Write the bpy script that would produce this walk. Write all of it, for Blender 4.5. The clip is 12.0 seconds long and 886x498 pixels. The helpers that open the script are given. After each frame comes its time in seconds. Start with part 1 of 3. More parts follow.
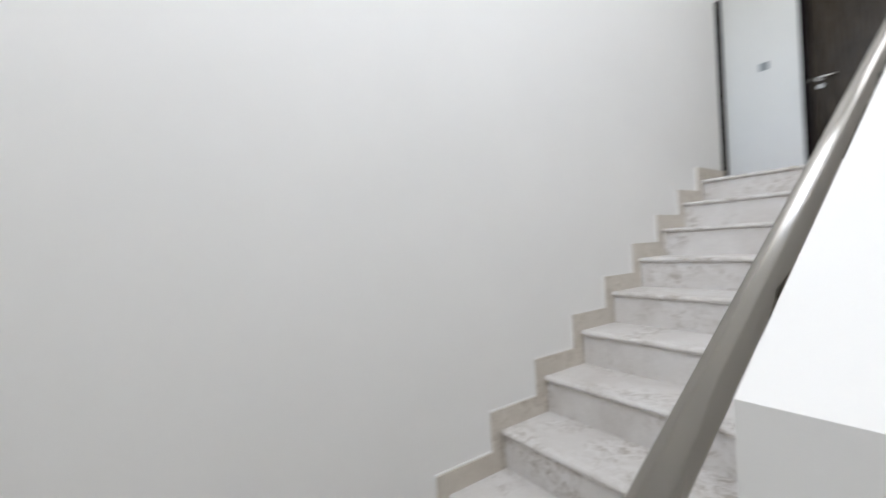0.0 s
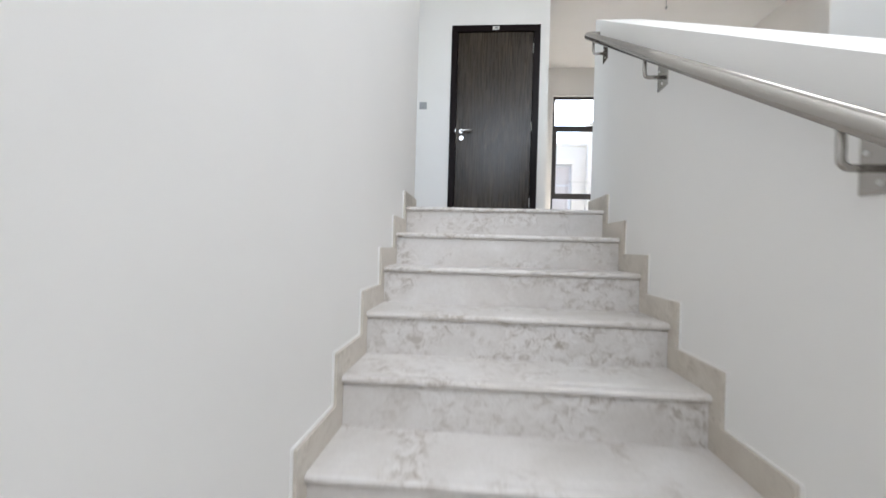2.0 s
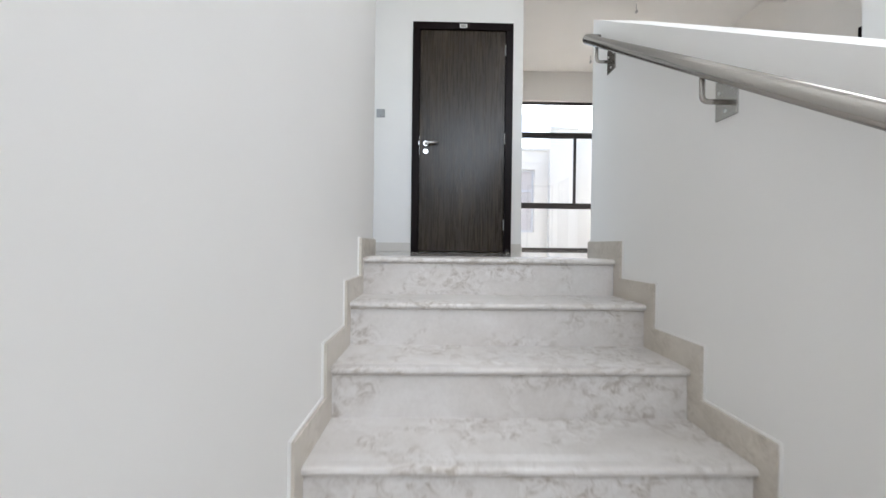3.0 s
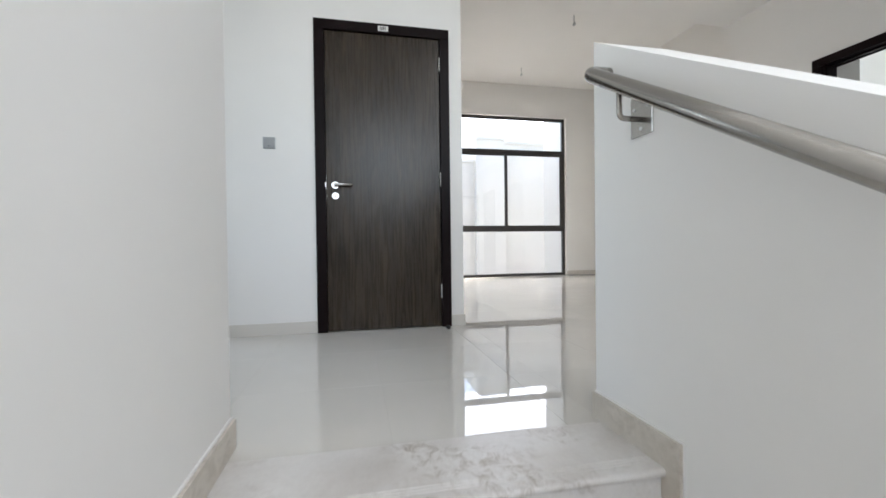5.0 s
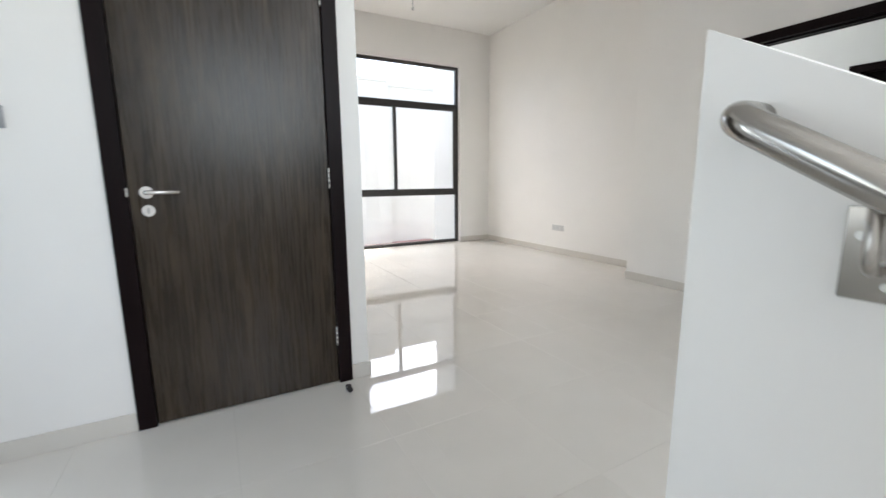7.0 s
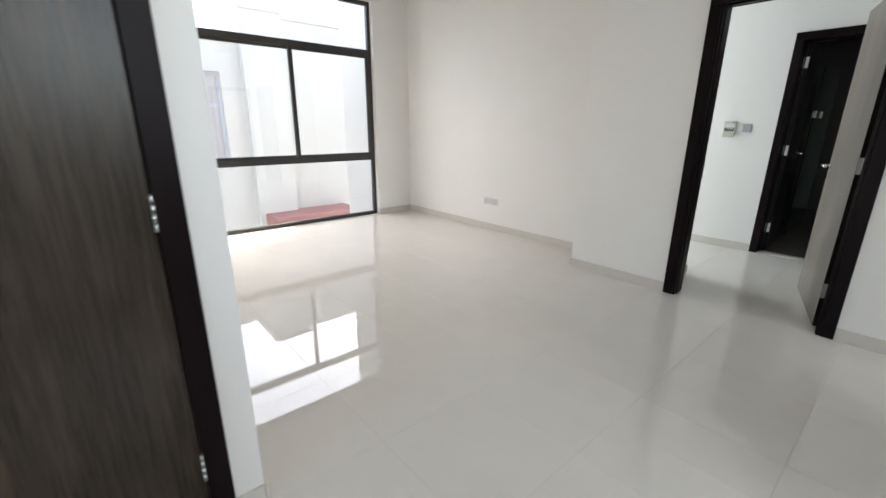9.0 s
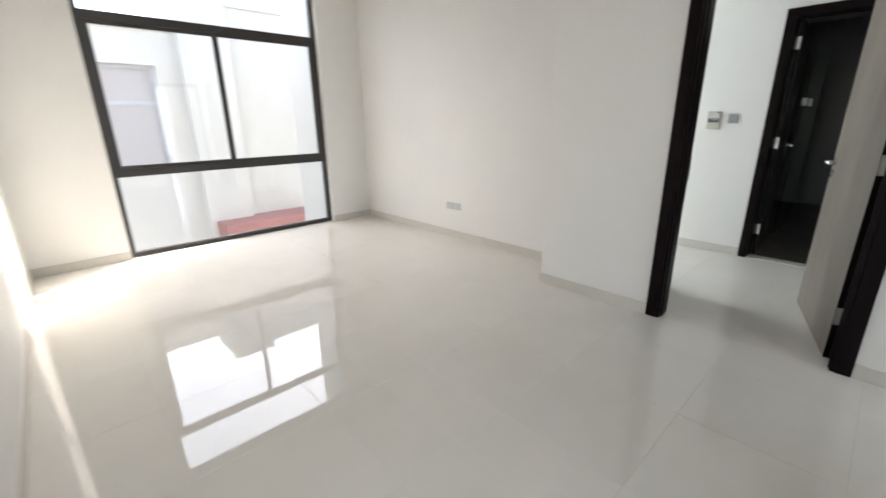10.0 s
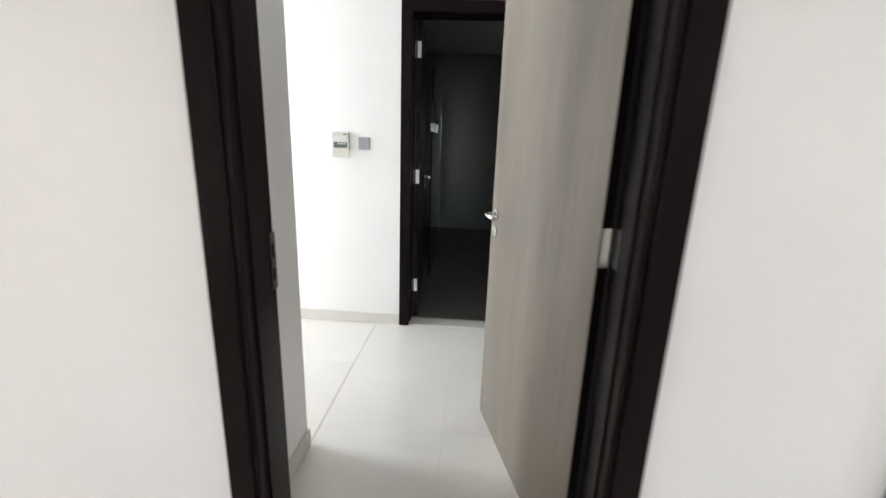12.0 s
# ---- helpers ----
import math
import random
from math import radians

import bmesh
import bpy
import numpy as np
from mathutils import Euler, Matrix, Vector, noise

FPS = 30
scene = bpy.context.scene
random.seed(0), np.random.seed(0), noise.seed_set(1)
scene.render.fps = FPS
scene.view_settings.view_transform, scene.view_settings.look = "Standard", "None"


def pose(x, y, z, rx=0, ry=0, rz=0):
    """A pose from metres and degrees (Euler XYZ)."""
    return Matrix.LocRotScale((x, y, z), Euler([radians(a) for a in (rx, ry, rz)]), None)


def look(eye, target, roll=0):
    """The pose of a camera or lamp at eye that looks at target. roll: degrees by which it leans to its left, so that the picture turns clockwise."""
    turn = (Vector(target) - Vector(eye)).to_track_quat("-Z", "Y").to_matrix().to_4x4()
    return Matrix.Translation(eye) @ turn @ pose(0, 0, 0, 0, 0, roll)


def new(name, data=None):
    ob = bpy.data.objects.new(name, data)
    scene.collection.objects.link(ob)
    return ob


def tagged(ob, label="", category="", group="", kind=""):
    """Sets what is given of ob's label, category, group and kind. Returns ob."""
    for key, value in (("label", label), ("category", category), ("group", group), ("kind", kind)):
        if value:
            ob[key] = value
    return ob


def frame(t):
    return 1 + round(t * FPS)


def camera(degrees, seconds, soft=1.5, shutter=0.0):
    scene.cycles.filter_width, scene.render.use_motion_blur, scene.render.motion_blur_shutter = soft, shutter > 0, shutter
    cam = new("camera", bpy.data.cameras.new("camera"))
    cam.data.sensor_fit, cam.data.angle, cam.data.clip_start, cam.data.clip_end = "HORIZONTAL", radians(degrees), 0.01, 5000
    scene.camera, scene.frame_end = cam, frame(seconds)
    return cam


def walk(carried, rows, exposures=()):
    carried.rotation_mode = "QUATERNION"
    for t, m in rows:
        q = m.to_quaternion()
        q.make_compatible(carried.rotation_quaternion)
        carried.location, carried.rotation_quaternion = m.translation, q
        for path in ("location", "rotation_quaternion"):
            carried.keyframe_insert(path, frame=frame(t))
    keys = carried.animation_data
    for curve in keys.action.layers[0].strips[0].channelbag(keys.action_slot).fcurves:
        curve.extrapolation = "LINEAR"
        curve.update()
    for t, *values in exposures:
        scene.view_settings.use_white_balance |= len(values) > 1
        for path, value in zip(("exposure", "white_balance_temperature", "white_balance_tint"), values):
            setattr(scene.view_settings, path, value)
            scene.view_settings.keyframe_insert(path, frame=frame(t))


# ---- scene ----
cam = camera(93.9, 12.0, shutter=0.5)
PATH = [
    (0, (-3.325, -1.379, -0.397), (-2.173, 0.256, -0.405), -3.0),
    (0.2, (-3.31, -1.258, -0.394), (-1.918, 0.178, -0.387), -2.6),
    (0.5, (-3.239, -1.045, -0.35), (-1.579, 0.069, -0.333), -2.2),
    (1, (-3.097, -0.783, -0.359), (-1.215, -0.107, -0.356), -0.8),
    (1.5, (-2.876, -0.581, -0.362), (-0.903, -0.257, -0.423), 0.4),
    (2, (-2.572, -0.444, -0.25), (-0.578, -0.282, -0.259), 1.6),
    (2.5, (-2.261, -0.335, -0.083), (-0.261, -0.335, -0.074), 2.0),
    (3, (-1.97, -0.338, 0.055), (0.03, -0.377, 0.042), 0.7),
    (4.8, (-1.096, -0.354, 0.604), (0.868, -0.727, 0.606), -1.0),
    (5, (-0.986, -0.374, 0.63), (0.971, -0.786, 0.606), -0.7),
    (5.5, (-0.755, -0.419, 0.749), (1.194, -0.863, 0.677), -0.7),
    (6, (-0.518, -0.442, 0.865), (1.391, -1.016, 0.702), -0.7),
    (6.5, (-0.309, -0.456, 0.982), (1.529, -1.205, 0.741), -0.8),
    (7, (-0.066, -0.486, 1.107), (1.665, -1.435, 0.779), -0.5),
    (7.2, (0.016, -0.502, 1.15), (1.707, -1.508, 0.792), -0.4),
    (7.5, (0.149, -0.518, 1.228), (1.763, -1.631, 0.829), 0.0),
    (7.7, (0.232, -0.541, 1.28), (1.799, -1.71, 0.856), 0.1),
    (9.3, (0.84, -1.052, 1.375), (2.29, -2.303, 0.795), 0.1),
    (9.5, (0.881, -1.184, 1.392), (2.337, -2.429, 0.815), -0.3),
    (10, (1.034, -1.528, 1.374), (2.429, -2.832, 0.779), -0.8),
    (10.5, (1.168, -1.982, 1.388), (2.111, -3.656, 0.832), 0.3),
    (10.8, (1.212, -2.303, 1.378), (1.815, -4.137, 0.856), 1.1),
    (11, (1.213, -2.502, 1.401), (1.649, -4.391, 0.904), 1.7),
    (11.2, (1.269, -2.73, 1.383), (1.564, -4.651, 0.912), 2.0),
    (11.5, (1.318, -3.055, 1.397), (1.475, -4.989, 0.909), 2.3),
    (12, (1.406, -3.566, 1.371), (1.531, -5.5, 0.875), 2.0),
]
walk(cam, [(t, look(eye, target, roll)) for t, eye, target, roll in PATH], [(0, 2.15, 6480, 12), (1.0, 2.2, 6480, 12), (2.0, 2.25, 6480, 12), (3.0, 2.2, 6480, 12), (5.0, 2.12, 6500, 11), (6.5, 2.2, 6600, 11), (7.5, 2.4, 6450, 10), (9.5, 2.2, 6540, 10), (10.5, 2.34, 6620, 10), (11.2, 2.52, 6500, 11), (11.5, 2.65, 6500, 12), (12, 2.92, 6620, 14)])

# ---- world, sun, daylight lamps ----
SUN_EL, SUN_DIR = 32.5, (0.635, -0.772)
world = bpy.data.worlds.new("sky")
scene.world = world
world.use_nodes = True
wn = world.node_tree
sky = wn.nodes.new("ShaderNodeTexSky")
sky.sky_type, sky.sun_disc = "NISHITA", False
sky.sun_elevation, sky.sun_rotation = radians(SUN_EL), math.atan2(SUN_DIR[0], SUN_DIR[1])
wn.links.new(sky.outputs[0], wn.nodes["Background"].inputs[0])
wn.nodes["Background"].inputs[1].default_value = 0.15
sun = new("sun", bpy.data.lights.new("sun", "SUN"))
sun.data.energy, sun.data.angle, sun.data.color = 2.2, radians(0.53), (1, 0.95, 0.88)
ce = math.cos(radians(SUN_EL))
sun.matrix_world = look((SUN_DIR[0] * ce * 30, SUN_DIR[1] * ce * 30, math.sin(radians(SUN_EL)) * 30), (0, 0, 0))


def daylight_lamp(eye, target, w, h, watts, color=(0.86, 0.93, 1.0)):
    """An area lamp for daylight, in an opening or standing in for open sky."""
    lamp = new("daylight_stand_in", bpy.data.lights.new("daylight_stand_in", "AREA"))
    lamp.data.shape, lamp.data.size, lamp.data.size_y = "RECTANGLE", w, h
    lamp.data.energy, lamp.data.color = watts, color
    lamp.matrix_world = look(eye, target)


# added lamp in an assumed opening, evens out light on the stair walls
daylight_lamp((-1.9, -2.58, 3.3), (-0.5, 0, 0.7), 2.0, 1.6, 9.3, (0.93, 0.965, 1.0))
daylight_lamp((-4.28, -1.3, 2.5), (-0.5, -1.0, 0.8), 2.2, 1.6, 15, (0.90, 0.955, 1.0))
# added panel high above the house, brightens the hall in place of sky
daylight_lamp((13.8, -2.4, 9.6), (3.0, -3.6, 1.0), 20.0, 9.0, 565, (1.0, 0.97, 0.945))
# added lamp in an unseen, assumed side opening, brightens the big room
daylight_lamp((-4.3, -3.9, 1.4), (0, -4.6, 1.0), 1.5, 2.0, 9, (0.97, 0.985, 1.0))
daylight_lamp((1.26, 2.45, 1.6), (1.26, -4, 1.0), 1.2, 1.5, 2.0, (0.88, 0.945, 1.0))
daylight_lamp((4.2, 4.22, 1.4), (4.2, 0, 1.2), 1.8, 2.0, 17, (0.80, 0.91, 1.0))
daylight_lamp((6.5, -5.85, 1.4), (0, -5.85, 1.2), 0.9, 2.0, 27, (0.80, 0.91, 1.0))


# ---- materials ----
def principled(name, color, rough, metal=0.0):
    m = bpy.data.materials.new(name)
    m.use_nodes = True
    b = m.node_tree.nodes["Principled BSDF"]
    b.inputs["Base Color"].default_value = (*color, 1)
    b.inputs["Roughness"].default_value = rough
    b.inputs["Metallic"].default_value = metal
    return m, m.node_tree, b


def coords(nt, scale=(1, 1, 1), which="Object", shift=False):
    tc, mp = nt.nodes.new("ShaderNodeTexCoord"), nt.nodes.new("ShaderNodeMapping")
    mp.inputs["Scale"].default_value = scale
    nt.links.new(tc.outputs[which], mp.inputs["Vector"])
    if shift:
        info, mul = nt.nodes.new("ShaderNodeObjectInfo"), nt.nodes.new("ShaderNodeMath")
        mul.operation, mul.inputs[1].default_value = "MULTIPLY", 37.0
        nt.links.new(info.outputs["Random"], mul.inputs[0])
        nt.links.new(mul.outputs[0], mp.inputs["Location"])
    return mp


def noise_tex(nt, mp, scale, detail=4.0, rough=0.55, distortion=0.0):
    n = nt.nodes.new("ShaderNodeTexNoise")
    n.inputs["Scale"].default_value, n.inputs["Detail"].default_value = scale, detail
    n.inputs["Roughness"].default_value, n.inputs["Distortion"].default_value = rough, distortion
    nt.links.new(mp.outputs[0], n.inputs["Vector"])
    return n


def ramp(nt, src, stops):
    r = nt.nodes.new("ShaderNodeValToRGB")
    while len(r.color_ramp.elements) < len(stops):
        r.color_ramp.elements.new(0.5)
    for e, (p, c) in zip(r.color_ramp.elements, stops):
        e.position, e.color = p, (*c, 1) if len(c) == 3 else c
    nt.links.new(src, r.inputs[0])
    return r


def bump(nt, b, src, strength, distance=0.01):
    n = nt.nodes.new("ShaderNodeBump")
    n.inputs["Strength"].default_value, n.inputs["Distance"].default_value = strength, distance
    nt.links.new(src, n.inputs["Height"])
    nt.links.new(n.outputs[0], b.inputs["Normal"])


def rough_map(nt, b, src, lo, hi):
    m = nt.nodes.new("ShaderNodeMapRange")
    m.inputs["To Min"].default_value, m.inputs["To Max"].default_value = lo, hi
    nt.links.new(src, m.inputs["Value"])
    nt.links.new(m.outputs[0], b.inputs["Roughness"])


def paint(name, color, vary=0.03):
    m, nt, b = principled(name, color, 0.55)
    mp = coords(nt)
    big, fine = noise_tex(nt, mp, 1.3, 3), noise_tex(nt, mp, 260, 2)
    r = ramp(nt, big.outputs[0], [(0.3, tuple(c * (1 - vary) for c in color)), (0.7, color)])
    nt.links.new(r.outputs[0], b.inputs["Base Color"])
    rough_map(nt, b, big.outputs[0], 0.45, 0.62)
    bump(nt, b, fine.outputs[0], 0.06, 0.002)
    return m


WALL = paint("wall_paint", (0.855, 0.838, 0.808))
CEIL = paint("ceiling_paint", (0.88, 0.87, 0.85))
RENDERED = paint("outside_render", (0.64, 0.605, 0.55), 0.06)


def mixed(nt, a, b, factor, mode="MIX"):
    mix = nt.nodes.new("ShaderNodeMix")
    mix.data_type, mix.blend_type = "RGBA", mode
    if isinstance(factor, float):
        mix.inputs[0].default_value = factor
    else:
        nt.links.new(factor, mix.inputs[0])
    nt.links.new(a, mix.inputs[6])
    nt.links.new(b, mix.inputs[7])
    return mix.outputs[2]


def marble(name, dark, mid, light, patch, rough=0.28):
    """Cloudy polished marble with brecciated patches here and there."""
    m, nt, b = principled(name, mid, rough)
    mp = coords(nt, (1, 1, 1.3), shift=True)
    cloud = noise_tex(nt, mp, 2.3, 8, 0.58, 0.6)
    chips = noise_tex(nt, mp, 21, 8, 0.70, 0.9)
    where = noise_tex(nt, mp, 2.9, 3, 0.5, 0.8)
    fine = noise_tex(nt, mp, 70, 5, 0.7)
    base = ramp(nt, cloud.outputs[0], [(0.30, dark), (0.47, mid), (0.68, light)])
    chip = ramp(nt, chips.outputs[0], [(0.36, patch), (0.50, mid), (0.60, light)])
    mask = ramp(nt, where.outputs[0], [(0.44, (0.06, 0.06, 0.06)), (0.60, (0.85, 0.85, 0.85))])
    c = mixed(nt, base.outputs[0], chip.outputs[0], mask.outputs[0])
    grain = ramp(nt, fine.outputs[0], [(0.3, (0.93, 0.925, 0.92)), (0.7, (1, 1, 1))])
    c = mixed(nt, c, grain.outputs[0], 1.0, "MULTIPLY")
    nt.links.new(c, b.inputs["Base Color"])
    rough_map(nt, b, fine.outputs[0], rough * 0.8, rough * 1.5)
    bump(nt, b, fine.outputs[0], 0.02, 0.001)
    return m


MARBLE = marble("stair_marble", (0.60, 0.56, 0.52), (0.70, 0.665, 0.63), (0.80, 0.775, 0.75), (0.38, 0.325, 0.27))
SKIRT = marble("skirting_marble", (0.55, 0.49, 0.42), (0.62, 0.565, 0.49), (0.69, 0.635, 0.56), (0.48, 0.42, 0.35))


def tile_material(name, color, rough):
    m, nt, b = principled(name, color, rough)
    mp = coords(nt, shift=True)
    n = noise_tex(nt, mp, 2.5, 5)
    r = ramp(nt, n.outputs[0], [(0.3, tuple(c * 0.95 for c in color)), (0.7, color)])
    nt.links.new(r.outputs[0], b.inputs["Base Color"])
    rough_map(nt, b, n.outputs[0], rough * 0.7, rough * 1.5)
    bump(nt, b, noise_tex(nt, mp, 3.0, 1).outputs[0], 0.009, 0.004)
    b.inputs["IOR"].default_value = 1.5
    return m


TILE = tile_material("porcelain_tile", (0.725, 0.692, 0.638), 0.02)
BASE = paint("baseboard_tile", (0.66, 0.625, 0.57), 0.04)
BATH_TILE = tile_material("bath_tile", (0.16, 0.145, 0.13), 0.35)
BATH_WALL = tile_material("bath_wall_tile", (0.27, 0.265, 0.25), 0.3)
GROUT, _, _ = principled("grout", (0.52, 0.495, 0.455), 0.9)


def wood(name, dark, mid, light, rough, along=(26, 26, 0.9), ior=1.5):
    m, nt, b = principled(name, mid, rough)
    mp = coords(nt, along)
    mp2 = coords(nt, (along[0] * 5, along[1] * 5, along[2] * 1.6))
    a, f = noise_tex(nt, mp, 1.6, 6, 0.6, 0.3), noise_tex(nt, mp2, 1.5, 5, 0.65)
    mix = nt.nodes.new("ShaderNodeMath")
    mix.operation = "ADD"
    half = nt.nodes.new("ShaderNodeMath")
    half.operation, half.inputs[1].default_value = "MULTIPLY", 0.5
    nt.links.new(a.outputs[0], mix.inputs[0])
    nt.links.new(f.outputs[0], mix.inputs[1])
    nt.links.new(mix.outputs[0], half.inputs[0])
    r = ramp(nt, half.outputs[0], [(0.34, dark), (0.5, mid), (0.68, light)])
    blotch = noise_tex(nt, coords(nt, (1, 1, 0.22)), 6.0, 2, 0.5)
    tone = ramp(nt, blotch.outputs[0], [(0.25, (0.66, 0.65, 0.64)), (0.75, (1, 1, 1))])
    c = mixed(nt, r.outputs[0], tone.outputs[0], 1.0, "MULTIPLY")
    nt.links.new(c, b.inputs["Base Color"])
    rough_map(nt, b, f.outputs[0], rough * 0.8, rough * 1.25)
    bump(nt, b, half.outputs[0], 0.12, 0.002)
    b.inputs["IOR"].default_value = ior
    return m


LEAF = wood("door_veneer", (0.021, 0.0145, 0.009), (0.040, 0.028, 0.018), (0.082, 0.058, 0.036), 0.27, (11, 11, 1.5), 1.36)
FRAME = wood("door_frame_wood", (0.0056, 0.0025, 0.0028), (0.0083, 0.0038, 0.0042), (0.012, 0.0058, 0.006), 0.35, ior=1.2)
# door veneer with the bedroom's light and sheen put into a paler colour
LIT_LEAF = wood("door_veneer_lit", (0.178, 0.147, 0.115), (0.203, 0.170, 0.135), (0.232, 0.195, 0.157), 0.32, (15, 15, 0.9), 1.45)
BATH_LEAF = wood("bath_door_veneer", (0.012, 0.009, 0.008), (0.018, 0.013, 0.012), (0.03, 0.022, 0.019), 0.35, ior=1.4)


def metal(name, color, rough, stretch=(1, 1, 1)):
    m, nt, b = principled(name, color, rough, 1.0)
    mp = coords(nt, stretch)
    n = noise_tex(nt, mp, 24, 3)
    rough_map(nt, b, n.outputs[0], rough * 0.96, rough * 1.05)
    return m


STEEL = metal("brushed_steel", (0.40, 0.38, 0.355), 0.2, (1, 14, 14))
DARK_STEEL = metal("dull_steel", (0.16, 0.155, 0.15), 0.4)
HINGE = metal("satin_steel", (0.62, 0.61, 0.59), 0.38)
CHROME = metal("satin_chrome", (0.72, 0.71, 0.70), 0.2)
ALU = metal("dark_aluminium", (0.045, 0.04, 0.038), 0.45)
ALU.node_tree.nodes["Principled BSDF"].inputs["Metallic"].default_value = 0.2
PLATE, _, _ = principled("grey_plate", (0.36, 0.37, 0.38), 0.35, 0.3)
WHITE_PLASTIC, _, _ = principled("white_plastic", (0.74, 0.73, 0.70), 0.4)
SILVER, _, _ = principled("silver_plate", (0.60, 0.60, 0.59), 0.35, 0.2)
CREAM, _, _ = principled("cream_plastic", (0.56, 0.54, 0.47), 0.4)
GREY_PLASTIC, _, _ = principled("grey_plastic", (0.5, 0.51, 0.53), 0.4)
BLACK, _, _ = principled("black_rubber", (0.012, 0.012, 0.012), 0.6)
LCD, _, _ = principled("lcd", (0.10, 0.12, 0.11), 0.25)
RED = paint("red_board", (0.40, 0.17, 0.15), 0.1)
SLAT = metal("slat_metal", (0.55, 0.56, 0.57), 0.5)
SLAT.node_tree.nodes["Principled BSDF"].inputs["Metallic"].default_value = 0.0
LAWN = paint("grass", (0.12, 0.19, 0.055), 0.4)
FROND = paint("palm_frond", (0.11, 0.17, 0.055), 0.4)
BARK = paint("palm_bark", (0.16, 0.12, 0.085), 0.4)
DULL_PANE, _, _ = principled("dusty_pane", (0.47, 0.44, 0.43), 0.35)
GREEN_INK, _, _ = principled("dark_ink", (0.05, 0.05, 0.05), 0.6)


def glass(name, tint):
    m, nt, b = principled(name, tint, 0.0)
    b.inputs["Transmission Weight"].default_value = 1.0
    b.inputs["IOR"].default_value = 1.45
    return m


PANE = glass("window_glass", (1, 1, 1))
SHOWER = glass("green_glass", (0.55, 0.8, 0.72))


# ---- mesh helpers ----
def box(bm, x0, x1, y0, y1, z0, z1, bevel=0.0):
    t = bmesh.new() if bevel else bm
    vs = [t.verts.new((x, y, z)) for x in (x0, x1) for y in (y0, y1) for z in (z0, z1)]
    for f in ((0, 1, 3, 2), (4, 6, 7, 5), (0, 4, 5, 1), (2, 3, 7, 6), (0, 2, 6, 4), (1, 5, 7, 3)):
        t.faces.new([vs[i] for i in f])
    if bevel:
        bmesh.ops.bevel(t, geom=t.edges[:], offset=bevel, segments=2, affect="EDGES", profile=0.5)
        merge(bm, t)
    return bm


def merge(bm, t):
    me = bpy.data.meshes.new("tmp")
    t.to_mesh(me)
    t.free()
    bm.from_mesh(me)
    bpy.data.meshes.remove(me)


def prism(bm, outline, y0, y1):
    """Outline in x, z, drawn out along y."""
    a = [bm.verts.new((x, y0, z)) for x, z in outline]
    b = [bm.verts.new((x, y1, z)) for x, z in outline]
    bm.faces.new(a)
    bm.faces.new(b[::-1])
    for i in range(len(a)):
        j = (i + 1) % len(a)
        bm.faces.new((a[j], a[i], b[i], b[j]))
    return bm


def tube(bm, pts, r, n=16, caps=True):
    """A round bar along a line of points."""
    pts = [Vector(p) for p in pts]
    rings, up = [], None
    for i, p in enumerate(pts):
        d = (pts[min(i + 1, len(pts) - 1)] - pts[max(i - 1, 0)]).normalized()
        if up is None:
            up = d.orthogonal().normalized()
        up = (up - d * up.dot(d)).normalized()
        side = d.cross(up)
        rings.append([bm.verts.new(p + r * (math.cos(a) * up + math.sin(a) * side)) for a in (2 * math.pi * k / n for k in range(n))])
    for a, b in zip(rings, rings[1:]):
        for k in range(n):
            f = bm.faces.new((a[k], a[(k + 1) % n], b[(k + 1) % n], b[k]))
            f.smooth = True
    if caps:
        bm.faces.new(rings[0][::-1])
        bm.faces.new(rings[-1])
    return bm


def bend(a, c, b, r, n=6):
    """Points round the corner c between a and b."""
    a, b, c = Vector(a), Vector(b), Vector(c)
    u, v = (a - c).normalized(), (b - c).normalized()
    p, q = c + u * r, c + v * r
    return [p * (1 - s) ** 2 + c * 2 * s * (1 - s) + q * s ** 2 for s in (k / n for k in range(n + 1))]


def part(name, bm, material, parent=None, label=""):
    bmesh.ops.recalc_face_normals(bm, faces=bm.faces[:])
    me = bpy.data.meshes.new(name)
    bm.to_mesh(me)
    bm.free()
    me.materials.append(material)
    ob = new(name, me)
    ob.parent = parent
    if label:
        ob["label"] = label
    return ob


def empty(name, m=None):
    ob = new(name)
    ob.empty_display_size = 0.1
    if m is not None:
        ob.matrix_world = m
    return ob


def structure(name, bm, material, label, category):
    return tagged(part(name, bm, material), label, category, "", "structure")


def boxes(*rows):
    bm = bmesh.new()
    for r in rows:
        box(bm, *r)
    return bm


# ---- plan ----
R, T = 0.175, 0.2983             # riser and going
YL, YR = 0.018, -1.22            # stair walls
WELL = 4.6                       # stairwell ceiling
TOP = 3.61                       # ceiling
LOW = 3.03                       # dropped ceiling near the doors
XD = 2.112                       # hall side of the wall with the closed door
YS = -1.185                      # hall's side wall beside that door
YB = -4.485                      # wall with the open bedroom door
YN = -4.985                      # back of the hall's niche
XW = 6.36                        # window wall
LAND = -10 * R
WH = 0.14
XN = 2.94                        # edge of the niche
X3 = 0.332                       # wall with the third doorway
DH = 2.254                       # door frames' height

